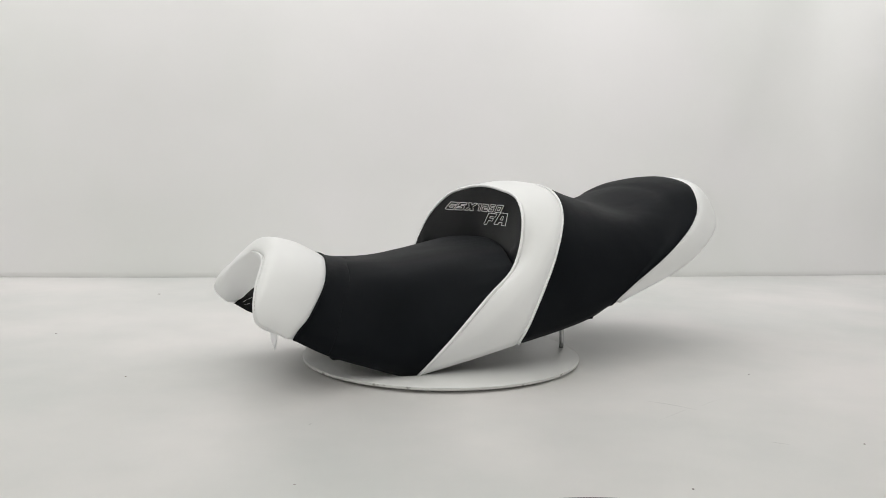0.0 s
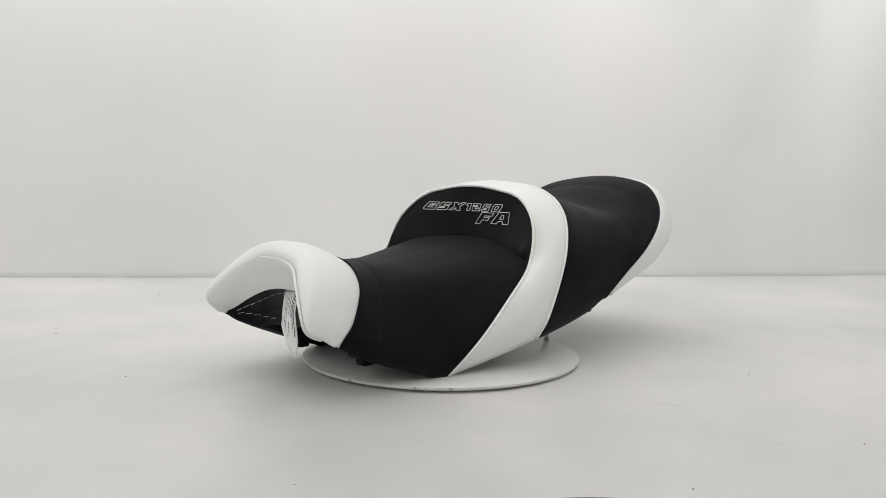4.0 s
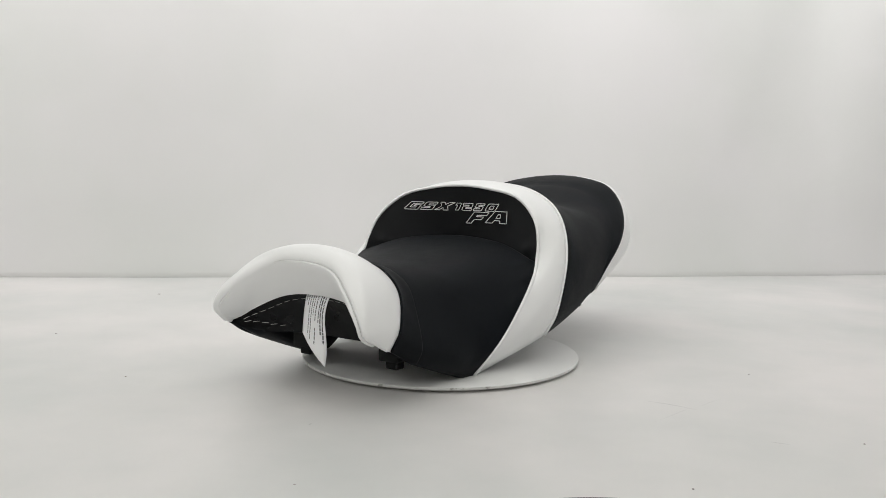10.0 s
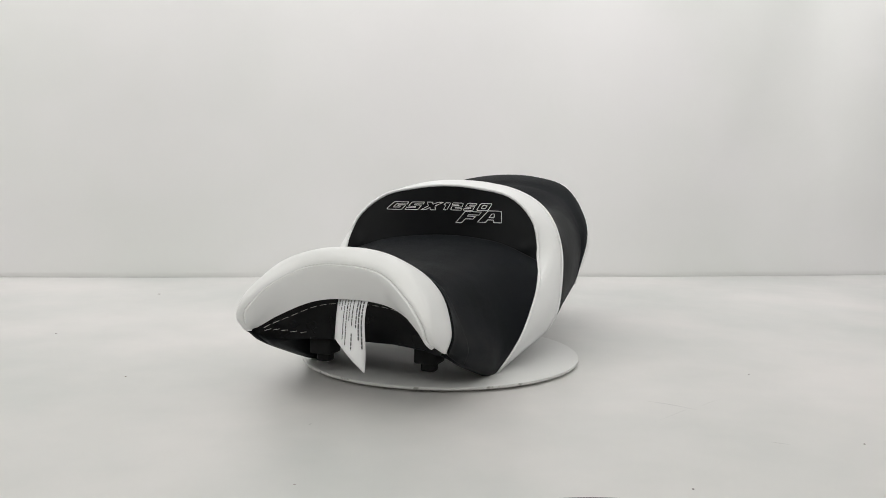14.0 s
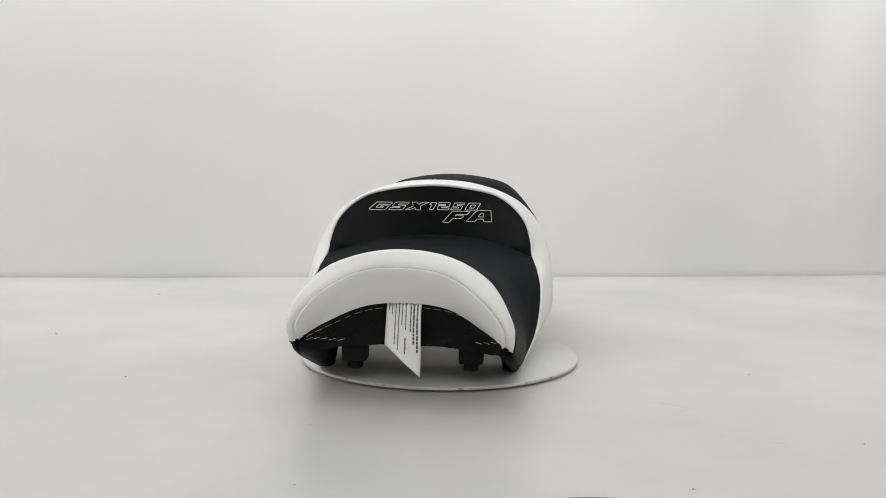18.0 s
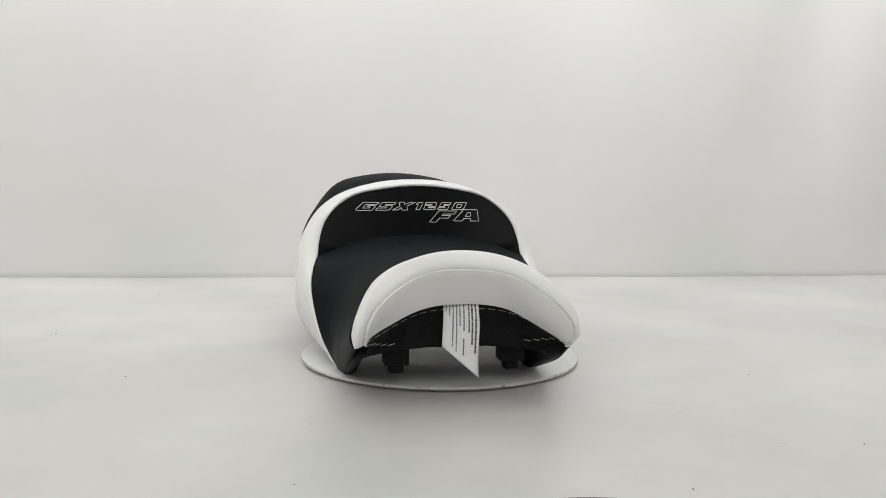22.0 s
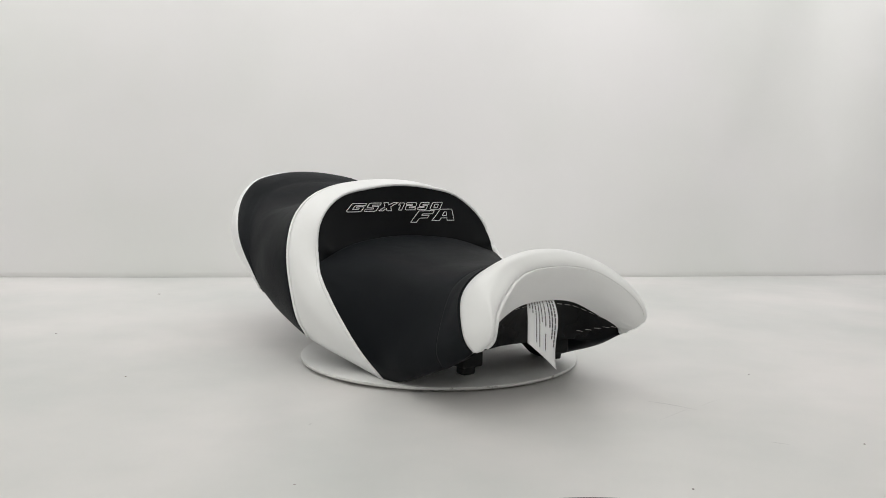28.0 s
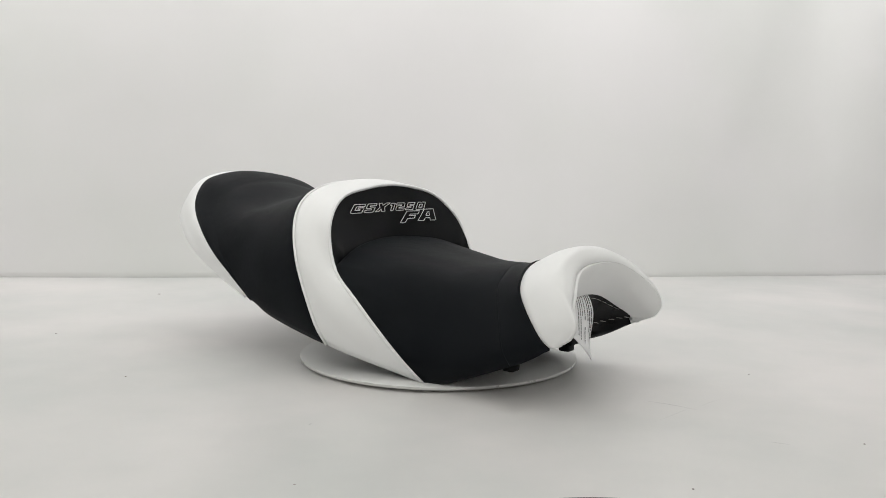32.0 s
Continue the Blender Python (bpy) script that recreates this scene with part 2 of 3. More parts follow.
TAIL_MID = [(-0.4506, 0, 0.2491), (-0.4437, 0.058, 0.245), (-0.4251, 0.106, 0.2277), (-0.3938, 0.144, 0.1911), (-0.3171, 0.17, 0.1417), (-0.2010, 0.173, 0.0815)]
TAIL_END = [(-0.483, 0, 0.2055), (-0.4721, 0.06, 0.2034), (-0.4375, 0.109, 0.1948), (-0.403, 0.143, 0.1712), (-0.3262, 0.166, 0.1289), (-0.2030, 0.171, 0.0805)]
TAIL_UNDER = [(-0.4569, 0, 0.153), (-0.445, 0.06, 0.1508), (-0.4053, 0.11, 0.1492), (-0.3638, 0.134, 0.1355), (-0.3046, 0.153, 0.1135), (-0.2117, 0.162, 0.0809)]
HALF = 34


def whole(pts):
    """A half curve that crosses the middle plane squarely."""
    x, y, z = pts[1]
    return spline([(x, -y, z)] + list(pts))[10:]


def half(pts, *more):
    c = whole(pts)
    for extra in more:
        c = np.vstack([c, spline(extra)[1:]])
    return even(c, HALF)


def loft(stations, rows_per=10):
    """Rows of points from station to station, closer together at the stations."""
    st = [s if isinstance(s, np.ndarray) else half(*s) if isinstance(s, tuple) else half(s) for s in stations]
    q = [2 * st[0] - st[1], *st, 2 * st[-1] - st[-2]]
    spans = []
    for i in range(len(st) - 1):
        a, b, c, d = q[i:i + 4]
        rows = []
        for k in range(rows_per + 1):
            u = 0.5 - 0.5 * math.cos(math.pi * k / rows_per)
            rows.append(0.5 * (2 * b + (c - a) * u + (2 * a - 5 * b + 4 * c - d) * u * u + (3 * b - a - 3 * c + d) * u ** 3))
        spans.append(rows)
    return spans


def joined(spans):
    rows = list(spans[0])
    for s in spans[1:]:
        rows += s[1:]
    return rows


def panel(name, rows, material, parent, label="", groove=(0.0016, 0.0016), swell=0.0, thickness=0.004, fade=(False, False), relief=None):
    """A padded cover panel: both sides of the rows, sunk along its seams, a little fuller between."""
    pts = np.array([mirrored(r) for r in rows])
    du, dv = np.gradient(pts, axis=0), np.gradient(pts, axis=1)
    nrm = np.cross(dv, du)
    nrm /= np.linalg.norm(nrm, axis=2)[..., None] + 1e-9
    mid = pts.shape[1] // 2
    if nrm[len(pts) // 2, mid, 2] < 0 and abs(nrm[len(pts) // 2, mid, 2]) > 0.3:
        nrm = -nrm
    elif abs(nrm[len(pts) // 2, mid, 2]) <= 0.3 and nrm[len(pts) // 2, mid, 0] < 0:
        nrm = -nrm
    step = np.linalg.norm(np.diff(pts, axis=0), axis=2)
    s = np.concatenate([np.zeros((1, pts.shape[1])), np.cumsum(step, axis=0)])
    total = s[-1:] + 1e-6
    out = np.abs(np.linspace(-1, 1, pts.shape[1]))
    soft = np.clip((0.62 - out) / 0.25, 0, 1)
    near, far = (groove[k] * (soft if fade[k] else np.ones_like(soft)) for k in (0, 1))
    off = -near * np.exp(-(s / 0.0035) ** 2) - far * np.exp(-((total - s) / 0.0035) ** 2)
    off += swell * np.sin(np.pi * s / total) * np.minimum(1, total / 0.03)
    if relief:
        off += relief(s / total, np.broadcast_to(out, s.shape))
    pts = pts + nrm * off[..., None]
    h, w = pts.shape[:2]
    faces = [(i * w + j, i * w + j + 1, (i + 1) * w + j + 1, (i + 1) * w + j) for i in range(h - 1) for j in range(w - 1)]
    me = mesh_from(name, pts.reshape(-1, 3), faces, material)
    ob = part(name, me, parent, label)
    bm = bmesh.new()
    bm.from_mesh(me)
    bmesh.ops.remove_doubles(bm, verts=bm.verts, dist=0.00002)
    bmesh.ops.recalc_face_normals(bm, faces=bm.faces)
    f = min(bm.faces, key=lambda g: (g.calc_center_median() - Vector(pts[h // 2, mid])).length)
    if f.normal.dot(Vector(nrm[h // 2, mid])) < 0:
        bmesh.ops.reverse_faces(bm, faces=bm.faces)
    bm.to_mesh(me)
    bm.free()
    if thickness:
        sol = ob.modifiers.new("thickness", "SOLIDIFY")
        sol.thickness, sol.offset = thickness, -1
    return ob


# the band's front edge is one smooth line; the cushion's rear edge turns off it along the crease
EDGE = whole(ARCH + BAND_LOW[1:])
REAR = even(np.vstack([whole(CREASE), EDGE[10 * (len(ARCH) - 1) + 1:]]), HALF)
EDGE = even(EDGE, HALF)

seat = tagged(new("motorcycle_seat"), "black and white upholstered two-person motorcycle seat standing on the white disc", "motorcycle seat")


def between(a, b, crown, side):
    """A station midway between two, pushed out by one way at the crown and another on the horns."""
    w = np.clip((np.linspace(0, 1, HALF) - 0.25) / 0.4, 0, 1)[:, None]
    fade = (1 - np.clip((np.linspace(0, 1, HALF) - 0.85) / 0.15, 0, 1))[:, None]
    return 0.5 * (half(a) + half(b)) + (np.array(crown) * (1 - w) + np.array(side) * w) * fade


def fold(v, u, line, height, wide):
    """A soft fold that runs over a panel along a line of (part of its length, part of its half width)."""
    a, b = (np.array(p) for p in line)
    d = b - a
    k = np.clip(((v - a[0]) * d[0] + (u - a[1]) * d[1]) / (d @ d), 0, 1)
    away = np.hypot(v - a[0] - k * d[0], u - a[1] - k * d[1])
    return height * np.exp(-(away / wide) ** 2) * (1 - 0.8 * k)


def tail_lip(v, u):
    """The passenger cushion swells again behind a soft line near the tail."""
    at = np.interp(u, (0, 0.10, 0.25, 0.40, 0.55, 1.0), (0.78, 0.80, 0.84, 0.87, 0.885, 0.89))
    k = np.clip((v - at + 0.02) / 0.025, 0, 1)
    return (0.0017 * k * k * (3 - 2 * k) - 0.0012 * np.exp(-((v - at + 0.02) / 0.015) ** 2)) * np.clip((0.97 - u) / 0.2, 0, 1)


def riser_folds(v, u):
    return fold(v, u, ((0.20, 0.80), (0.75, 0.84)), 0.0026, 0.04) + fold(v, u, ((0.10, 0.88), (0.8, 0.92)), -0.0018, 0.035)


def rider_folds(v, u):
    return fold(v, u, ((0.975, 0.56), (0.84, 0.60)), -0.0034, 0.032) + fold(v, u, ((0.95, 0.52), (0.82, 0.53)), 0.0028, 0.045)


FRONT_FULL = between(FRONT_LOW, FRONT_STITCH, (0.0015, 0, 0), (0.0038, -0.001, 0))
NOSE_BULGE = between(FRONT_STITCH, NOSE_CREST, (0.0035, 0, 0.0035), (0.0036, 0.0008, 0.0010))
nose = loft([FRONT_LOW, FRONT_FULL, FRONT_STITCH, NOSE_BULGE, NOSE_CREST, NOSE_BACK, NOSE_SEAM, COLLAR_SEAM, RIDER_A, RIDER_B, REAR])
band = loft([EDGE, BAND_MID, BAND_REAR, PILLION_A, PILLION_B, PILLION_C, TAIL_SEAM, TAIL_MID, TAIL_END, TAIL_UNDER])
riser_rows = loft([[(x - 0.001, y, z - 0.004) for x, y, z in CREASE], (ARCH,)], 14)[0]

panel("nose_front_panel", joined(nose[:2]), WHITE_VINYL, seat, "smooth white vinyl panel facing the tank", (0.0, 0.0))
panel("nose_roll", joined(nose[2:6]), WHITE_VINYL, seat, "padded white vinyl roll round the nose", (0.0, 0.0016))
panel("collar", nose[6], BLACK_FABRIC, seat, "narrow black collar strip behind the nose", (-0.0012, 0.0014), fade=(False, True))
panel("rider_cushion", joined(nose[7:]), BLACK_FABRIC, seat, "wide matte black rider cushion", (0.0012, 0.0), fade=(True, False), relief=rider_folds)
panel("backrest_panel", riser_rows, LOGO_FABRIC, seat, "upright black panel with a white embroidered emblem", (0.0, 0.0), 0.0012, relief=riser_folds)
panel("side_band", joined(band[:2]), WHITE_VINYL, seat, "broad white vinyl band over the seat", (0.0006, 0.0014))
panel("pillion_cushion", joined(band[2:6]), BLACK_FABRIC, seat, "raised matte black passenger cushion", (0.0014, 0.0016), thickness=0.002, relief=tail_lip)
panel("tail_trim", joined(band[6:]), WHITE_VINYL, seat, "white vinyl trim round the tail", (0.0014, 0.0))

# filler cap, added to close each horn's open tip from below
for sy in (1, -1):
    ends = np.array([r[-1] for r in joined(nose[:6])])
    mid = ends.mean(0)
    verts, faces = [], []
    for k in range(6):
        a = math.pi / 2 * k / 5
        for p in ends:
            q = mid + (p - mid) * math.cos(a) * 0.985
            verts.append((q[0], q[1] * sy, q[2] - 0.0010 * math.sin(a)))
    n = len(ends)
    for k in range(5):
        for j in range(n):
            l = (j + 1) % n
            faces.append((k * n + j, k * n + l, (k + 1) * n + l, (k + 1) * n + j)[::sy])
    part("tip_hem", mesh_from("tip_hem", verts, faces, WHITE_VINYL), seat, "white vinyl cap closing the horn's tip")

# white piping on both edges of the band
part("piping", tube("piping", mirrored(EDGE), 0.0024, WHITE_VINYL, 8), seat, "thin white piping")
part("piping", tube("piping", mirrored(half(BAND_REAR)), 0.0017, WHITE_VINYL, 8), seat, "thin white piping")


clip = part("clip", bm_mesh("clip", box_bm((0.006, 0.004, 0.004), 0.001), RUBBER), seat, "small black rubber clip on the hem")
clip.location = (-0.157, 0.166, 0.0630)

# ---- underside ----
LIP = [(0.2048, 0, 0.0522), (0.2068, 0.06, 0.0522), (0.2187, 0.1, 0.048), (0.2555, 0.119, 0.0594)]


def build_underside():
    top, low = half(FRONT_LOW), half(LIP)
    rows = []
    for k in range(13):
        v = k / 12
        r = top * (1 - v) + low * v
        deep = 0.009 * math.sin(math.pi * v) * np.linspace(1, 0, HALF) ** 0.5
        r[:, 0] -= deep + 0.003 * (1 - v)
        rows.append(r)
    lining = panel("inner_lining", rows, LINING, seat, "glossy black lining under the nose, edge stapled", (0, 0), 0.0, 0.0)

    # the base pan: inward from the hem and up to a flat floor
    hems = [LIP] + [[s[0], s[-1]] for s in (COLLAR_SEAM, RIDER_A, RIDER_B)] + [[ARCH[0], BAND_LOW[-1]]]
    hems += [[s[0], s[-1]] for s in (BAND_MID, BAND_REAR, PILLION_A, PILLION_B, PILLION_C)] + [[TAIL_UNDER[0], TAIL_UNDER[-1]]]
    verts, faces, w = [], [], 0
    for s in hems:
        x, y, z = s[-1]
        mid = LIP[0][0] - 0.002 if s is LIP else x - 0.016
        flat = max(0.055, z + 0.012)
        side = [(x, y - 0.002, z + 0.002), (x - 0.001, y - 0.008, z + 0.001), (x - 0.002, y - 0.015, z + 0.005), (0.75 * x + 0.25 * mid, y - 0.019, 0.5 * (z + flat)), (0.4 * x + 0.6 * mid, y - 0.026, flat), (mid, y * 0.35, flat + 0.004), (mid, 0.0, flat + 0.005)]
        if s is LIP:
            lip = half(LIP)
            side = [tuple(lip[k] - np.array((0.002, 0, 0))) for k in (HALF - 1, HALF - 4, HALF - 7, HALF - 11, HALF - 16, 8, 0)]
        full = side + [(a, -b, c) for a, b, c in reversed(side[:-1])]
        w = len(full)
        verts += full
    for i in range(len(hems) - 1):
        for j in range(w - 1):
            faces.append((i * w + j, i * w + j + 1, (i + 1) * w + j + 1, (i + 1) * w + j))
    pan = part("base_pan", mesh_from("base_pan", verts, faces, BLACK_PLASTIC), seat, "moulded black plastic base pan")
    sol = pan.modifiers.new("thickness", "SOLIDIFY")
    sol.thickness, sol.offset = 0.003, 0

    for sy in (-1, 1):
        b = part("bumper", bm_mesh("bumper", box_bm((0.030, 0.030, 0.026), 0.003), RUBBER), seat, "square black rubber bumper")
        b.location = (0.178, 0.072 * sy, 0.0405)
        f = part("foot", bm_mesh("foot", box_bm((0.016, 0.018, 0.014), 0.003), RUBBER), b)
        f.location = (0, 0, -0.0165)

    # staples along the lining's edge, and a lower row that runs in from each tip
    staple = bm_mesh("staple", box_bm((0.0006, 0.0085, 0.0006), 0.0002, 1), STAPLE)
    grid = np.array(rows)

    def on_lining(u, v):
        i, j = v * 12, u * (HALF - 1)
        a, b = min(11, int(i)), min(HALF - 2, int(j))
        fi, fj = i - a, j - b
        return Vector((grid[a, b] * (1 - fi) + grid[a + 1, b] * fi) * (1 - fj) + (grid[a, b + 1] * (1 - fi) + grid[a + 1, b + 1] * fi) * fj)

    spots = [(0.07 + 0.86 * n / 9, 0.13) for n in range(10)] + [(0.93 - 0.085 * n, 0.42 + 0.085 * n) for n in range(5)]
    for sy in (-1, 1):
        for u, v in spots:
            d = (on_lining(min(1, u + 0.02), v) - on_lining(u - 0.02, v)).normalized()
            out = d.cross(on_lining(u, v + 0.05) - on_lining(u, v - 0.05)).normalized()
            out = out if out.x > 0 else -out
            p = on_lining(u, v) + out * 0.0020
            d.y *= sy
            p.y *= sy
            ob = part("staple", staple, lining)
            ob.rotation_mode = "QUATERNION"
            ob.location, ob.rotation_quaternion = p, d.to_track_quat("Y", "Z")


build_underside()


# ---- stitching on the nose ----
def stitch_row(name, curve, lift, length, gap, radius, material, label):
    c = np.asarray(curve)
    s = np.concatenate([[0], np.cumsum(np.linalg.norm(np.diff(c, axis=0), axis=1))])
    verts, faces = [], []
    t = gap
    while t + length < s[-1]:
        ends = [np.array([np.interp(x, s, c[:, k]) for k in range(3)]) + lift for x in (t, t + length)]
        d = ends[1] - ends[0]
        a = np.cross(d, (0.3, 0.2, 0.9))
        a *= radius / (np.linalg.norm(a) + 1e-12)
        b = np.cross(d, a)
        b *= radius / (np.linalg.norm(b) + 1e-12)
        n = len(verts)
        for e in ends:
            verts += [e + a, e + b, e - a, e - b]
        faces += [(n + k, n + (k + 1) % 4, n + 4 + (k + 1) % 4, n + 4 + k) for k in range(4)] + [(n, n + 3, n + 2, n + 1), (n + 4, n + 5, n + 6, n + 7)]
        t += length + gap
    ob = part(name, mesh_from(name, verts, faces, material, False), seat, label)
    ob["kind"] = "stuff"


stitch_row("stitching", [p for p in mirrored(even(whole(FRONT_STITCH[:5]), 60)) if p[1] > -0.055], np.array([0.0012, 0, 0.0006]), 0.0030, 0.0018, 0.0003, GREY_THREAD, "fine grey stitches along the nose seam")


for sy in (1, -1):
    stitch_row("stitching", half(NOSE_SEAM)[10:] * [1, sy, 1], np.array([-0.0004, 0.0004 * sy, 0.0008]), 0.0020, 0.0022, 0.0005, BLACK_FABRIC, "fine black stitches along the white roll's seam")
stitch_row("stitching", mirrored(half(TAIL_END)[:18]), np.array([-0.0006, 0, 0.0002]), 0.0016, 0.0014, 0.0006, WHITE_VINYL, "fine white stitches along the tail's hem")


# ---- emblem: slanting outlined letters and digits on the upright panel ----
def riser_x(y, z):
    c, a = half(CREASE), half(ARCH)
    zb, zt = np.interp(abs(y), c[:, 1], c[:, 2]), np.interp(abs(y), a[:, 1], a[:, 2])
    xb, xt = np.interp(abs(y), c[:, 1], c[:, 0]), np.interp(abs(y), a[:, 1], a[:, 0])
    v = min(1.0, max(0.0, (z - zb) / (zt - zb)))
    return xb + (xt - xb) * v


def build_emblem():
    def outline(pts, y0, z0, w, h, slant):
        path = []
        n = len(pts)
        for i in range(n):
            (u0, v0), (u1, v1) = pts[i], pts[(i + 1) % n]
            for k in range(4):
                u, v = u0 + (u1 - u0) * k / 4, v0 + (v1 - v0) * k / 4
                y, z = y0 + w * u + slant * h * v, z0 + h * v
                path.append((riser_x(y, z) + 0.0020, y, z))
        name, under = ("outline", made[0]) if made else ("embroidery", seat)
        made.append(part(name, tube(name, path, 0.00055, THREAD, 5, True), under, "" if made else "white outline embroidery of slanting letters and digits"))

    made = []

    # Each outline traces a letter or digit of the model designation.
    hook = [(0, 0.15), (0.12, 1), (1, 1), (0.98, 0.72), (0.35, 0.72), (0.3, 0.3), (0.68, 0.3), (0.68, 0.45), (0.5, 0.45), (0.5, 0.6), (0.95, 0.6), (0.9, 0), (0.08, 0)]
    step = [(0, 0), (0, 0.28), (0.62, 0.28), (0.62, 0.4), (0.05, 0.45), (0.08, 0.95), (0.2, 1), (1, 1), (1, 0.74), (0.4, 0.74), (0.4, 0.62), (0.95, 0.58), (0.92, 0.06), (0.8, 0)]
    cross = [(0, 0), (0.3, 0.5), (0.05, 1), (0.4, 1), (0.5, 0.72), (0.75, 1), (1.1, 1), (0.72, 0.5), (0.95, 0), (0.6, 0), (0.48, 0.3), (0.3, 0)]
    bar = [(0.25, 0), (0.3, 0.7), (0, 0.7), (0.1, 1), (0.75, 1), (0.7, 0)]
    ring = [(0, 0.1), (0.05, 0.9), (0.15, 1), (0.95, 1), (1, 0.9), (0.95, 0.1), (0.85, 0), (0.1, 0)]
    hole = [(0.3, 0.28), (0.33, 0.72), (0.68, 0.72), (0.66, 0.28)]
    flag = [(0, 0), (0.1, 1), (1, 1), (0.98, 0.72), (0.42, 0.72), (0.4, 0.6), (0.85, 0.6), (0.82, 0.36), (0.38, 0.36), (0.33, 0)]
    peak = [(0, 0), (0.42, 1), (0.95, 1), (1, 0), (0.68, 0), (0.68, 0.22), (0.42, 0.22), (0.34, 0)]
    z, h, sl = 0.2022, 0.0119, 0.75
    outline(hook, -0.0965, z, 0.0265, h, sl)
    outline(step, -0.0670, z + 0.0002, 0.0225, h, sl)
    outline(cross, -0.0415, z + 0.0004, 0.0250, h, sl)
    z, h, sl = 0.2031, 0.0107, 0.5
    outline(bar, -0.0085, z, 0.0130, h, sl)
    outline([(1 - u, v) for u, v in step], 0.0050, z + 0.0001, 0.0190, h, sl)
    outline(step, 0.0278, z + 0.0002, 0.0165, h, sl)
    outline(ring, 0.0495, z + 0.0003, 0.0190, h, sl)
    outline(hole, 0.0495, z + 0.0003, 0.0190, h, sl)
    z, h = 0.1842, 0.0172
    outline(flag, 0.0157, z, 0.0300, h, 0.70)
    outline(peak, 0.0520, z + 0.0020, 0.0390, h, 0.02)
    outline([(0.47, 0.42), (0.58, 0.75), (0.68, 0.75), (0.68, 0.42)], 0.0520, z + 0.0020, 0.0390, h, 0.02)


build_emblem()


# ---- the sewn-in label under the nose ----
def build_label():
    w = 0.040
    spine = spline([(0.2285, 0, 0.1125), (0.2335, 0, 0.1050), (0.2370, 0, 0.088), (0.2390, 0, 0.066), (0.2410, 0, 0.044), (0.2430, 0, 0.0238)], 6)
    n = len(spine)
    s = np.concatenate([[0], np.cumsum(np.linalg.norm(np.diff(spine, axis=0), axis=1))])
    s /= s[-1]
    cut = 0.60

    def at(u, v, lift=0.0):
        """u across from 0 to 1, v down from 0 to 1."""
        p = np.array([np.interp(v, s, spine[:, k]) for k in range(3)])
        y = -0.0232 + w * u - 0.004 * v * (1 - u) - 0.0005 * v
        bow = 0.006 * math.sin(math.pi * u) * v * v
        return (p[0] + bow + lift + (u - 0.5) * (0.004 + 0.004 * v) + 0.004 * math.sin(5.5 * v) * u, y, p[2])

    cols, rows_n = 9, 22
    verts, faces = [], []
    for i in range(rows_n):
        for j in range(cols):
            u = j / (cols - 1)
            verts.append(at(u, i / (rows_n - 1) * (cut + (1 - cut) * u)))
    for i in range(rows_n - 1):
        for j in range(cols - 1):
            a = i * cols + j
            faces.append((a, a + 1, a + cols + 1, a + cols))
    tag = part("label_tag", mesh_from("label_tag", verts, faces, LABEL), seat, "white satin label hanging down, cut aslant")
    sol = tag.modifiers.new("thickness", "SOLIDIFY")
    sol.thickness, sol.offset = 0.0006, 0
    rng = random.Random(4)
    for u, v0, v1, t, size in ((0.90, 0.03, 0.70, 0.024, 1.0), (0.80, 0.03, 0.58, 0.024, 1.0), (0.71, 0.03, 0.42, 0.020, 0.8), (0.57, 0.03, 0.40, 0.018, 0.7), (0.57, 0.50, 0.72, 0.018, 0.7),
                               (0.46, 0.03, 0.34, 0.016, 0.6), (0.37, 0.03, 0.66, 0.016, 0.6), (0.27, 0.03, 0.60, 0.016, 0.6), (0.17, 0.03, 0.22, 0.016, 0.6), (0.08, 0.03, 0.16, 0.016, 0.6)):
        a = v0
        while a < v1:
            b = min(v1, a + size * rng.uniform(0.022, 0.085))
            vs = []
            for k in range(5):
                v = a + (b - a) * k / 4
                vs += [at(u - t, v, 0.0006), at(u + t, v, 0.0006)]
            fs = [(2 * k, 2 * k + 1, 2 * k + 3, 2 * k + 2) for k in range(4)]
            part("text_bar", mesh_from("text_bar", vs, fs, INK), tag)
            a = b + 0.008


build_label()


# nose leaned and turned, tail the other way, to fit the camera's view
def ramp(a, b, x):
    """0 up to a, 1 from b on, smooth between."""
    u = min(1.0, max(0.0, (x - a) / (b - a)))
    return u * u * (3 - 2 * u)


def fit_to_view():
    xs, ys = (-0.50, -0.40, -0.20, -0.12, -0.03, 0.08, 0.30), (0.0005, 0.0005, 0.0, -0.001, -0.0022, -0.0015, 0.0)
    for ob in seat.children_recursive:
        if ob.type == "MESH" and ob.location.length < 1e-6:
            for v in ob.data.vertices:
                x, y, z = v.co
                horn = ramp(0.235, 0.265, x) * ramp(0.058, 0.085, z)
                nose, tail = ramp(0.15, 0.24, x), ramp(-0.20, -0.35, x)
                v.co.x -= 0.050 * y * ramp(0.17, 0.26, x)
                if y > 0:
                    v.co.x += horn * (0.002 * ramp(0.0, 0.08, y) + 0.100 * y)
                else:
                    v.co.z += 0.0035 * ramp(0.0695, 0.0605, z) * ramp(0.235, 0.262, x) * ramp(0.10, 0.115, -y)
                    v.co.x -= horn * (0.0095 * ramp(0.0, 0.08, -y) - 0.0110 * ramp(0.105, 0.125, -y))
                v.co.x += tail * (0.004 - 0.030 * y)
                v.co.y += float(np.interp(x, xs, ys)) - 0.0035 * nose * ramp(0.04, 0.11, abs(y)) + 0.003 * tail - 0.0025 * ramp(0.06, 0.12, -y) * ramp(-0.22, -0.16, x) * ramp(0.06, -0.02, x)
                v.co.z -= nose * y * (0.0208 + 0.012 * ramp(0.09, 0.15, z))


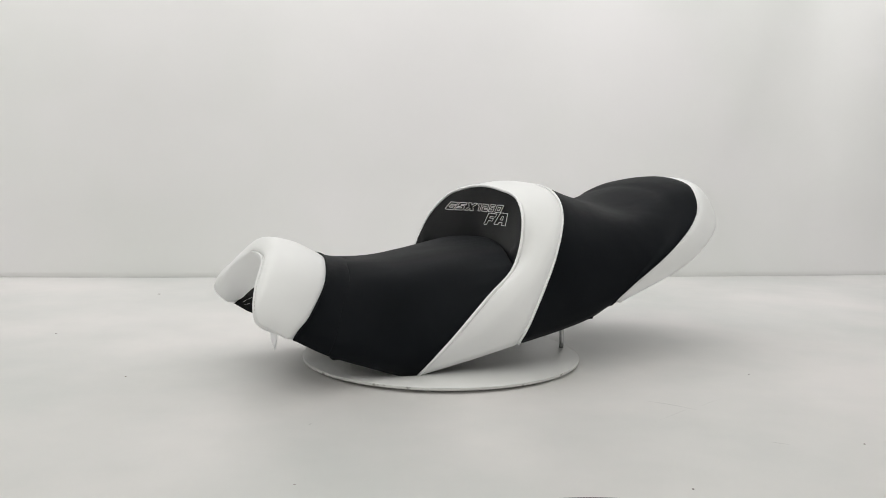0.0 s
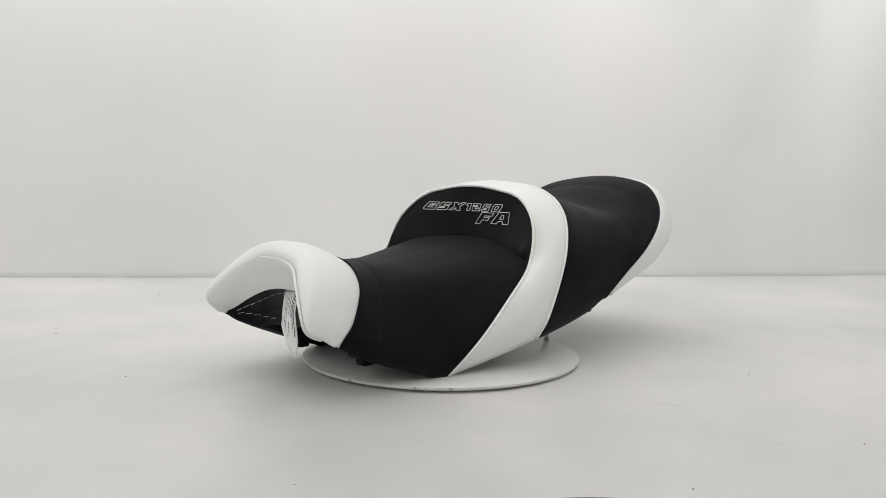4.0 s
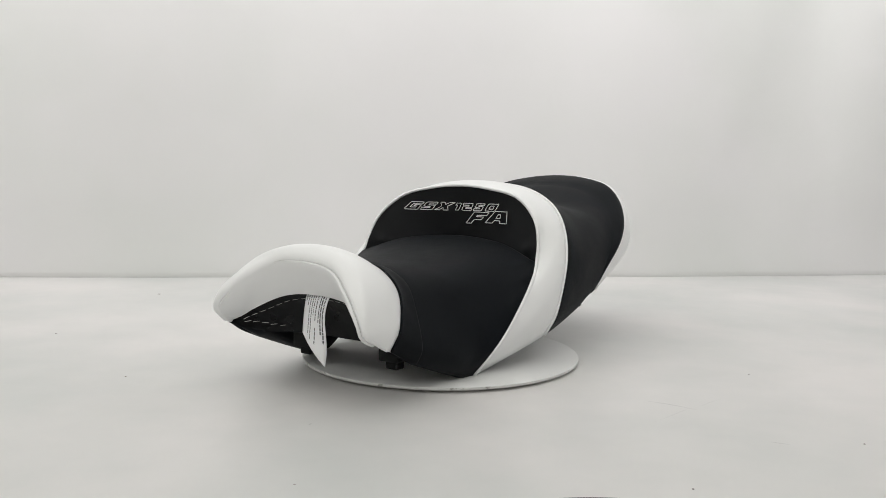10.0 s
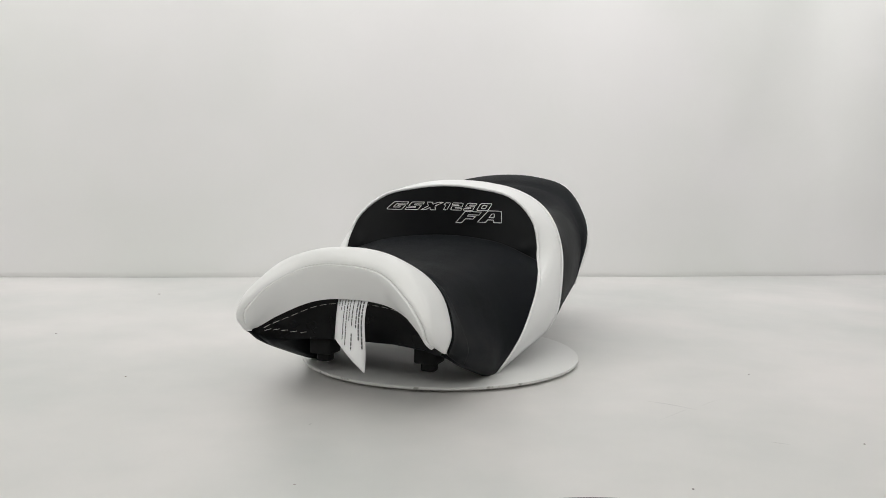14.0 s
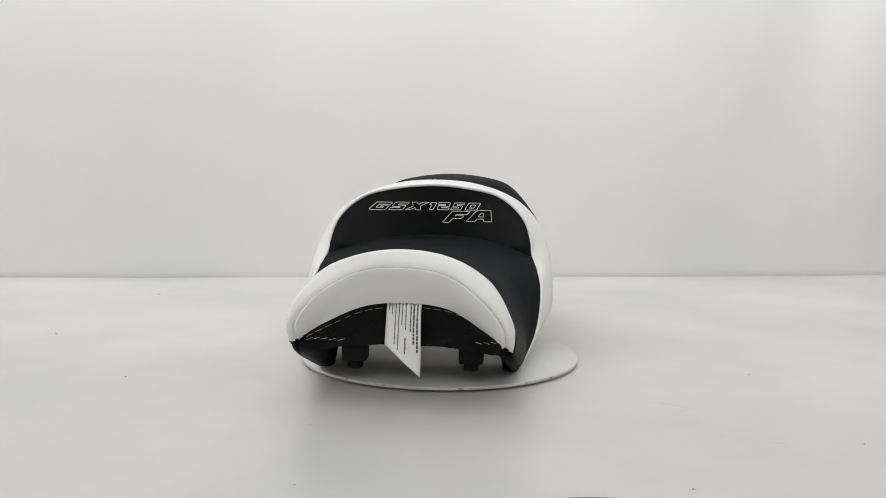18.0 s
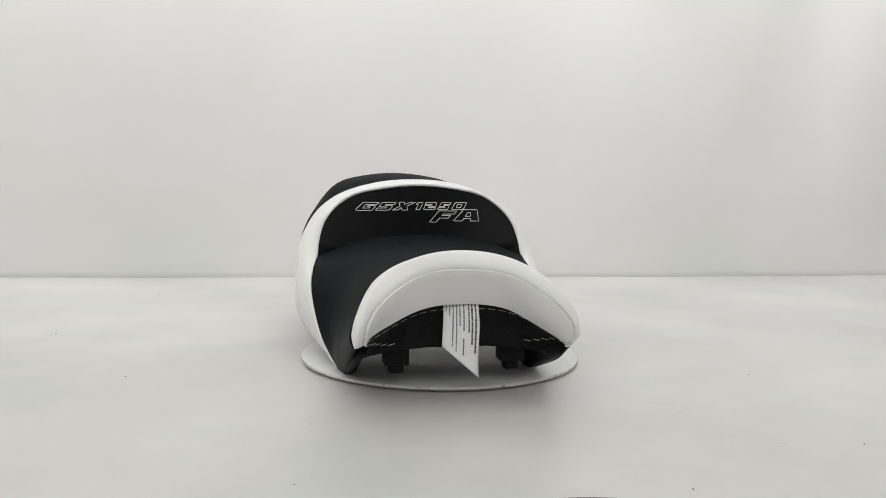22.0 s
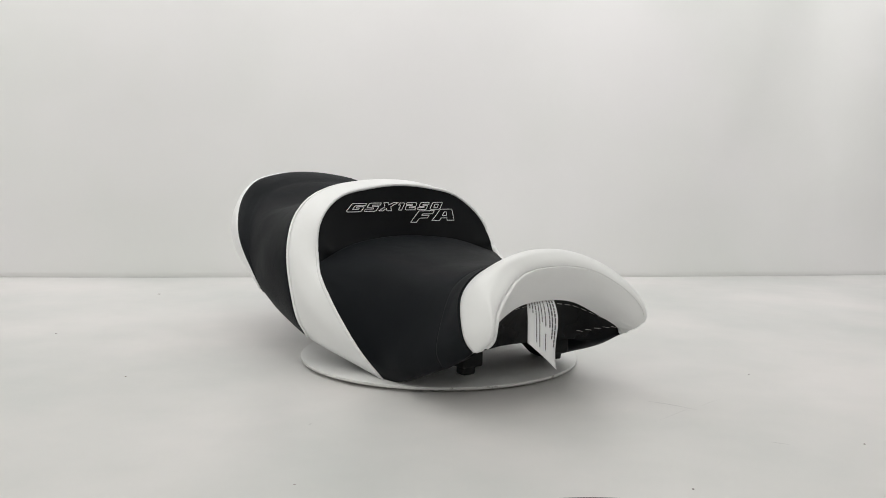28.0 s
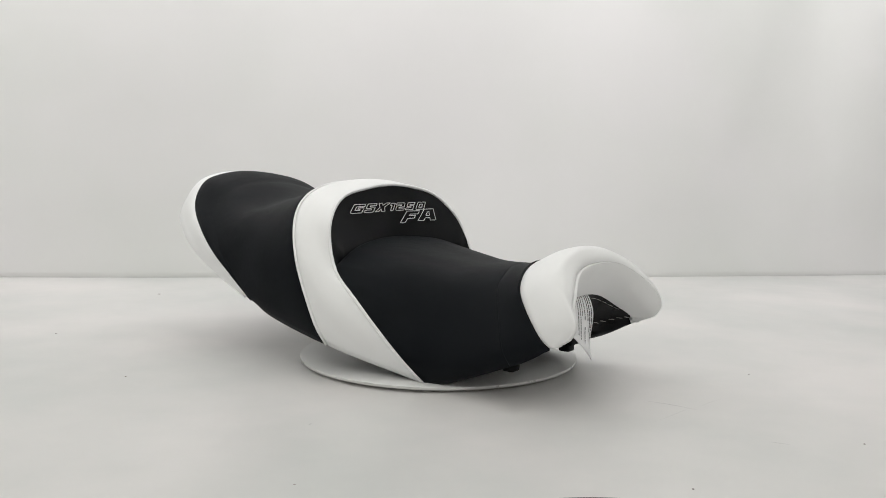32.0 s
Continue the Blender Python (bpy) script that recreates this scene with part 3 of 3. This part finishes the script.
fit_to_view()


# ---- turntable, its stand ----
turntable = tagged(new("turntable"), "thin round white display disc on a low turntable base", "turntable")
DISC_R = 0.1990


def build_turntable():
    top = 0.0
    part("disc", lathe("disc", [(0.0, top), (0.08, top), (DISC_R - 0.0012, top), (DISC_R - 0.0002, top - 0.0008)], DISC, 160), turntable, "smooth white laminate disc")
    part("rim", lathe("rim", [(DISC_R - 0.0002, top - 0.0008), (DISC_R, top - 0.0018), (DISC_R - 0.0003, top - 0.0022), (DISC_R, top - 0.0027), (DISC_R - 0.0004, top - 0.0042), (0.09, top - 0.0042), (0.0, top - 0.0042)], DISC_EDGE, 160), turntable, "chipped white rim of the disc")
    part("base", lathe("base", [(0.0, top - 0.0044), (0.088, top - 0.0044), (0.09, top - 0.0055), (0.09, FLOOR_Z), (0.0, FLOOR_Z)], BASE, 64), turntable, "low dark turntable base")
    for ob in turntable.children:
        ob.location = (-0.0022, 0.0006, 0)


build_turntable()

stand = tagged(new("support_stand"), "bright steel rod stand holding up the rear of the seat", "stand")


def build_stand():
    for sy in (-1, 1):
        y = 0.053 * sy
        part("rod", tube("rod", spline([(-0.179, y, 0.0), (-0.179, y, 0.03), (-0.179, y, 0.070)], 4), 0.0034, STEEL, 12), stand, "upright bright steel rod")
    part("cross_rod", tube("cross_rod", [(-0.179, -0.070, 0.0705), (-0.179, 0.070, 0.0705)], 0.0034, STEEL, 12), stand)


build_stand()


# ---- floor details ----
# Only its edge arc is in view; kind unknown, size and place fit that.
tray = tagged(new("round_board"), "dark red-brown round object on the floor, kind unknown", "board")
tray.location = (0.131, -0.7155, FLOOR_Z)
part("plate", lathe("plate", [(0.0, 0.0), (0.198, 0.0), (0.2, 0.001), (0.2, 0.005), (0.198, 0.006), (0.0, 0.006)], BROWN, 96), tray)


def scuff(x0, y0, x1, y1, width, bend=0.0):
    """A thin pressed scratch on the floor board."""
    a, b = Vector((x0, y0, 0)), Vector((x1, y1, 0))
    d = (b - a).normalized()
    side = Vector((-d.y, d.x, 0))
    verts, faces = [], []
    n = 12
    for k in range(n + 1):
        v = k / n
        c = a.lerp(b, v) + side * bend * math.sin(math.pi * v)
        wd = width * (0.15 + 0.85 * math.sin(math.pi * v))
        z = FLOOR_Z + 0.0015 * math.sin(3.1 * c.x + 1.7 * c.y) + 0.0006
        verts += [tuple(c + side * wd + Vector((0, 0, z))), tuple(c - side * wd + Vector((0, 0, z)))]
    for k in range(n):
        faces.append((2 * k, 2 * k + 1, 2 * k + 3, 2 * k + 2))
    ob = new("scratch", mesh_from("scratch", verts, faces, SCUFF))
    tagged(ob, "thin grey scratch on the white floor board", "scratch", "floor scratches", "structure")


for row in ((0.2471, -0.221, 0.2945, -0.2537, 0.0007, 0.002),
            (0.236, -0.2992, 0.2937, -0.2422, 0.00022, -0.001),
            (0.3025, -0.2421, 0.3387, -0.208, 0.00022, 0.001),
            (0.3339, -0.3616, 0.3522, -0.3696, 0.0006, 0.0),
            (-0.1371, -0.3234, -0.1334, -0.3151, 0.0004, 0.0)):
    scuff(*row)


def speck(x, y, r, turn):
    """A flat crumb of dirt."""
    bm = bmesh.new()
    bmesh.ops.create_icosphere(bm, subdivisions=2, radius=r)
    rng = random.Random(int(1000 * (x - y)))
    for v in bm.verts:
        v.co *= rng.uniform(0.75, 1.2)
        v.co.z *= 0.3
    ob = new("speck", bm_mesh("speck", bm, SPECK))
    ob.matrix_world = pose(x, y, FLOOR_Z + 0.0015 * math.sin(3.1 * x + 1.7 * y) + 0.0003, 0, 0, turn)
    tagged(ob, "tiny dark crumb of dirt on the white floor", "dirt", "floor crumbs")


for row in ((-0.6257, 0.135, 0.0016, 10), (-0.4057, -0.1319, 0.0014, 50), (-0.1212, -0.4821, 0.001, 0), (-0.6111, 0.563, 0.0026, 80), (0.4283, -0.3644, 0.0012, 30), (0.2195, -0.483, 0.0011, 120), (0.4181, -0.0879, 0.0013, 15)):
    speck(*row)

# ---- what turns ----
TURNS = [(0, 207.81), (1, 211.93), (2, 215.84), (3, 219.7), (3.5, 221.54), (5.5, 226.89), (6, 228.12), (7, 229.24), (8, 230.8),
         (9, 233.03), (10, 236.26), (11, 240.39), (12, 243.89), (13, 247), (14, 249.61), (14.5, 251.44), (16.5, 259.38), (17, 261.6),
         (18, 265.53), (19, 269.52), (20, 273.78), (21, 277.55), (22, 281.52), (23, 285.55), (24, 289.35), (25, 293.89), (25.5, 296.17),
         (27.5, 304.32), (28, 306.28), (29, 310.04), (30, 314.19), (31, 318.54), (32, 323.35)]


def motions():
    spin = [(t, Matrix.Rotation(radians(a), 4, "Z")) for t, a in TURNS]
    lean = Matrix.Translation((0, -0.0175, 0.0)) @ Matrix.Rotation(radians(-0.18), 4, "Z") @ Matrix.Rotation(radians(0.2), 4, "X")
    walk(seat, [(t, m @ lean) for t, m in spin])
    walk(turntable, spin)
    walk(stand, spin)


motions()
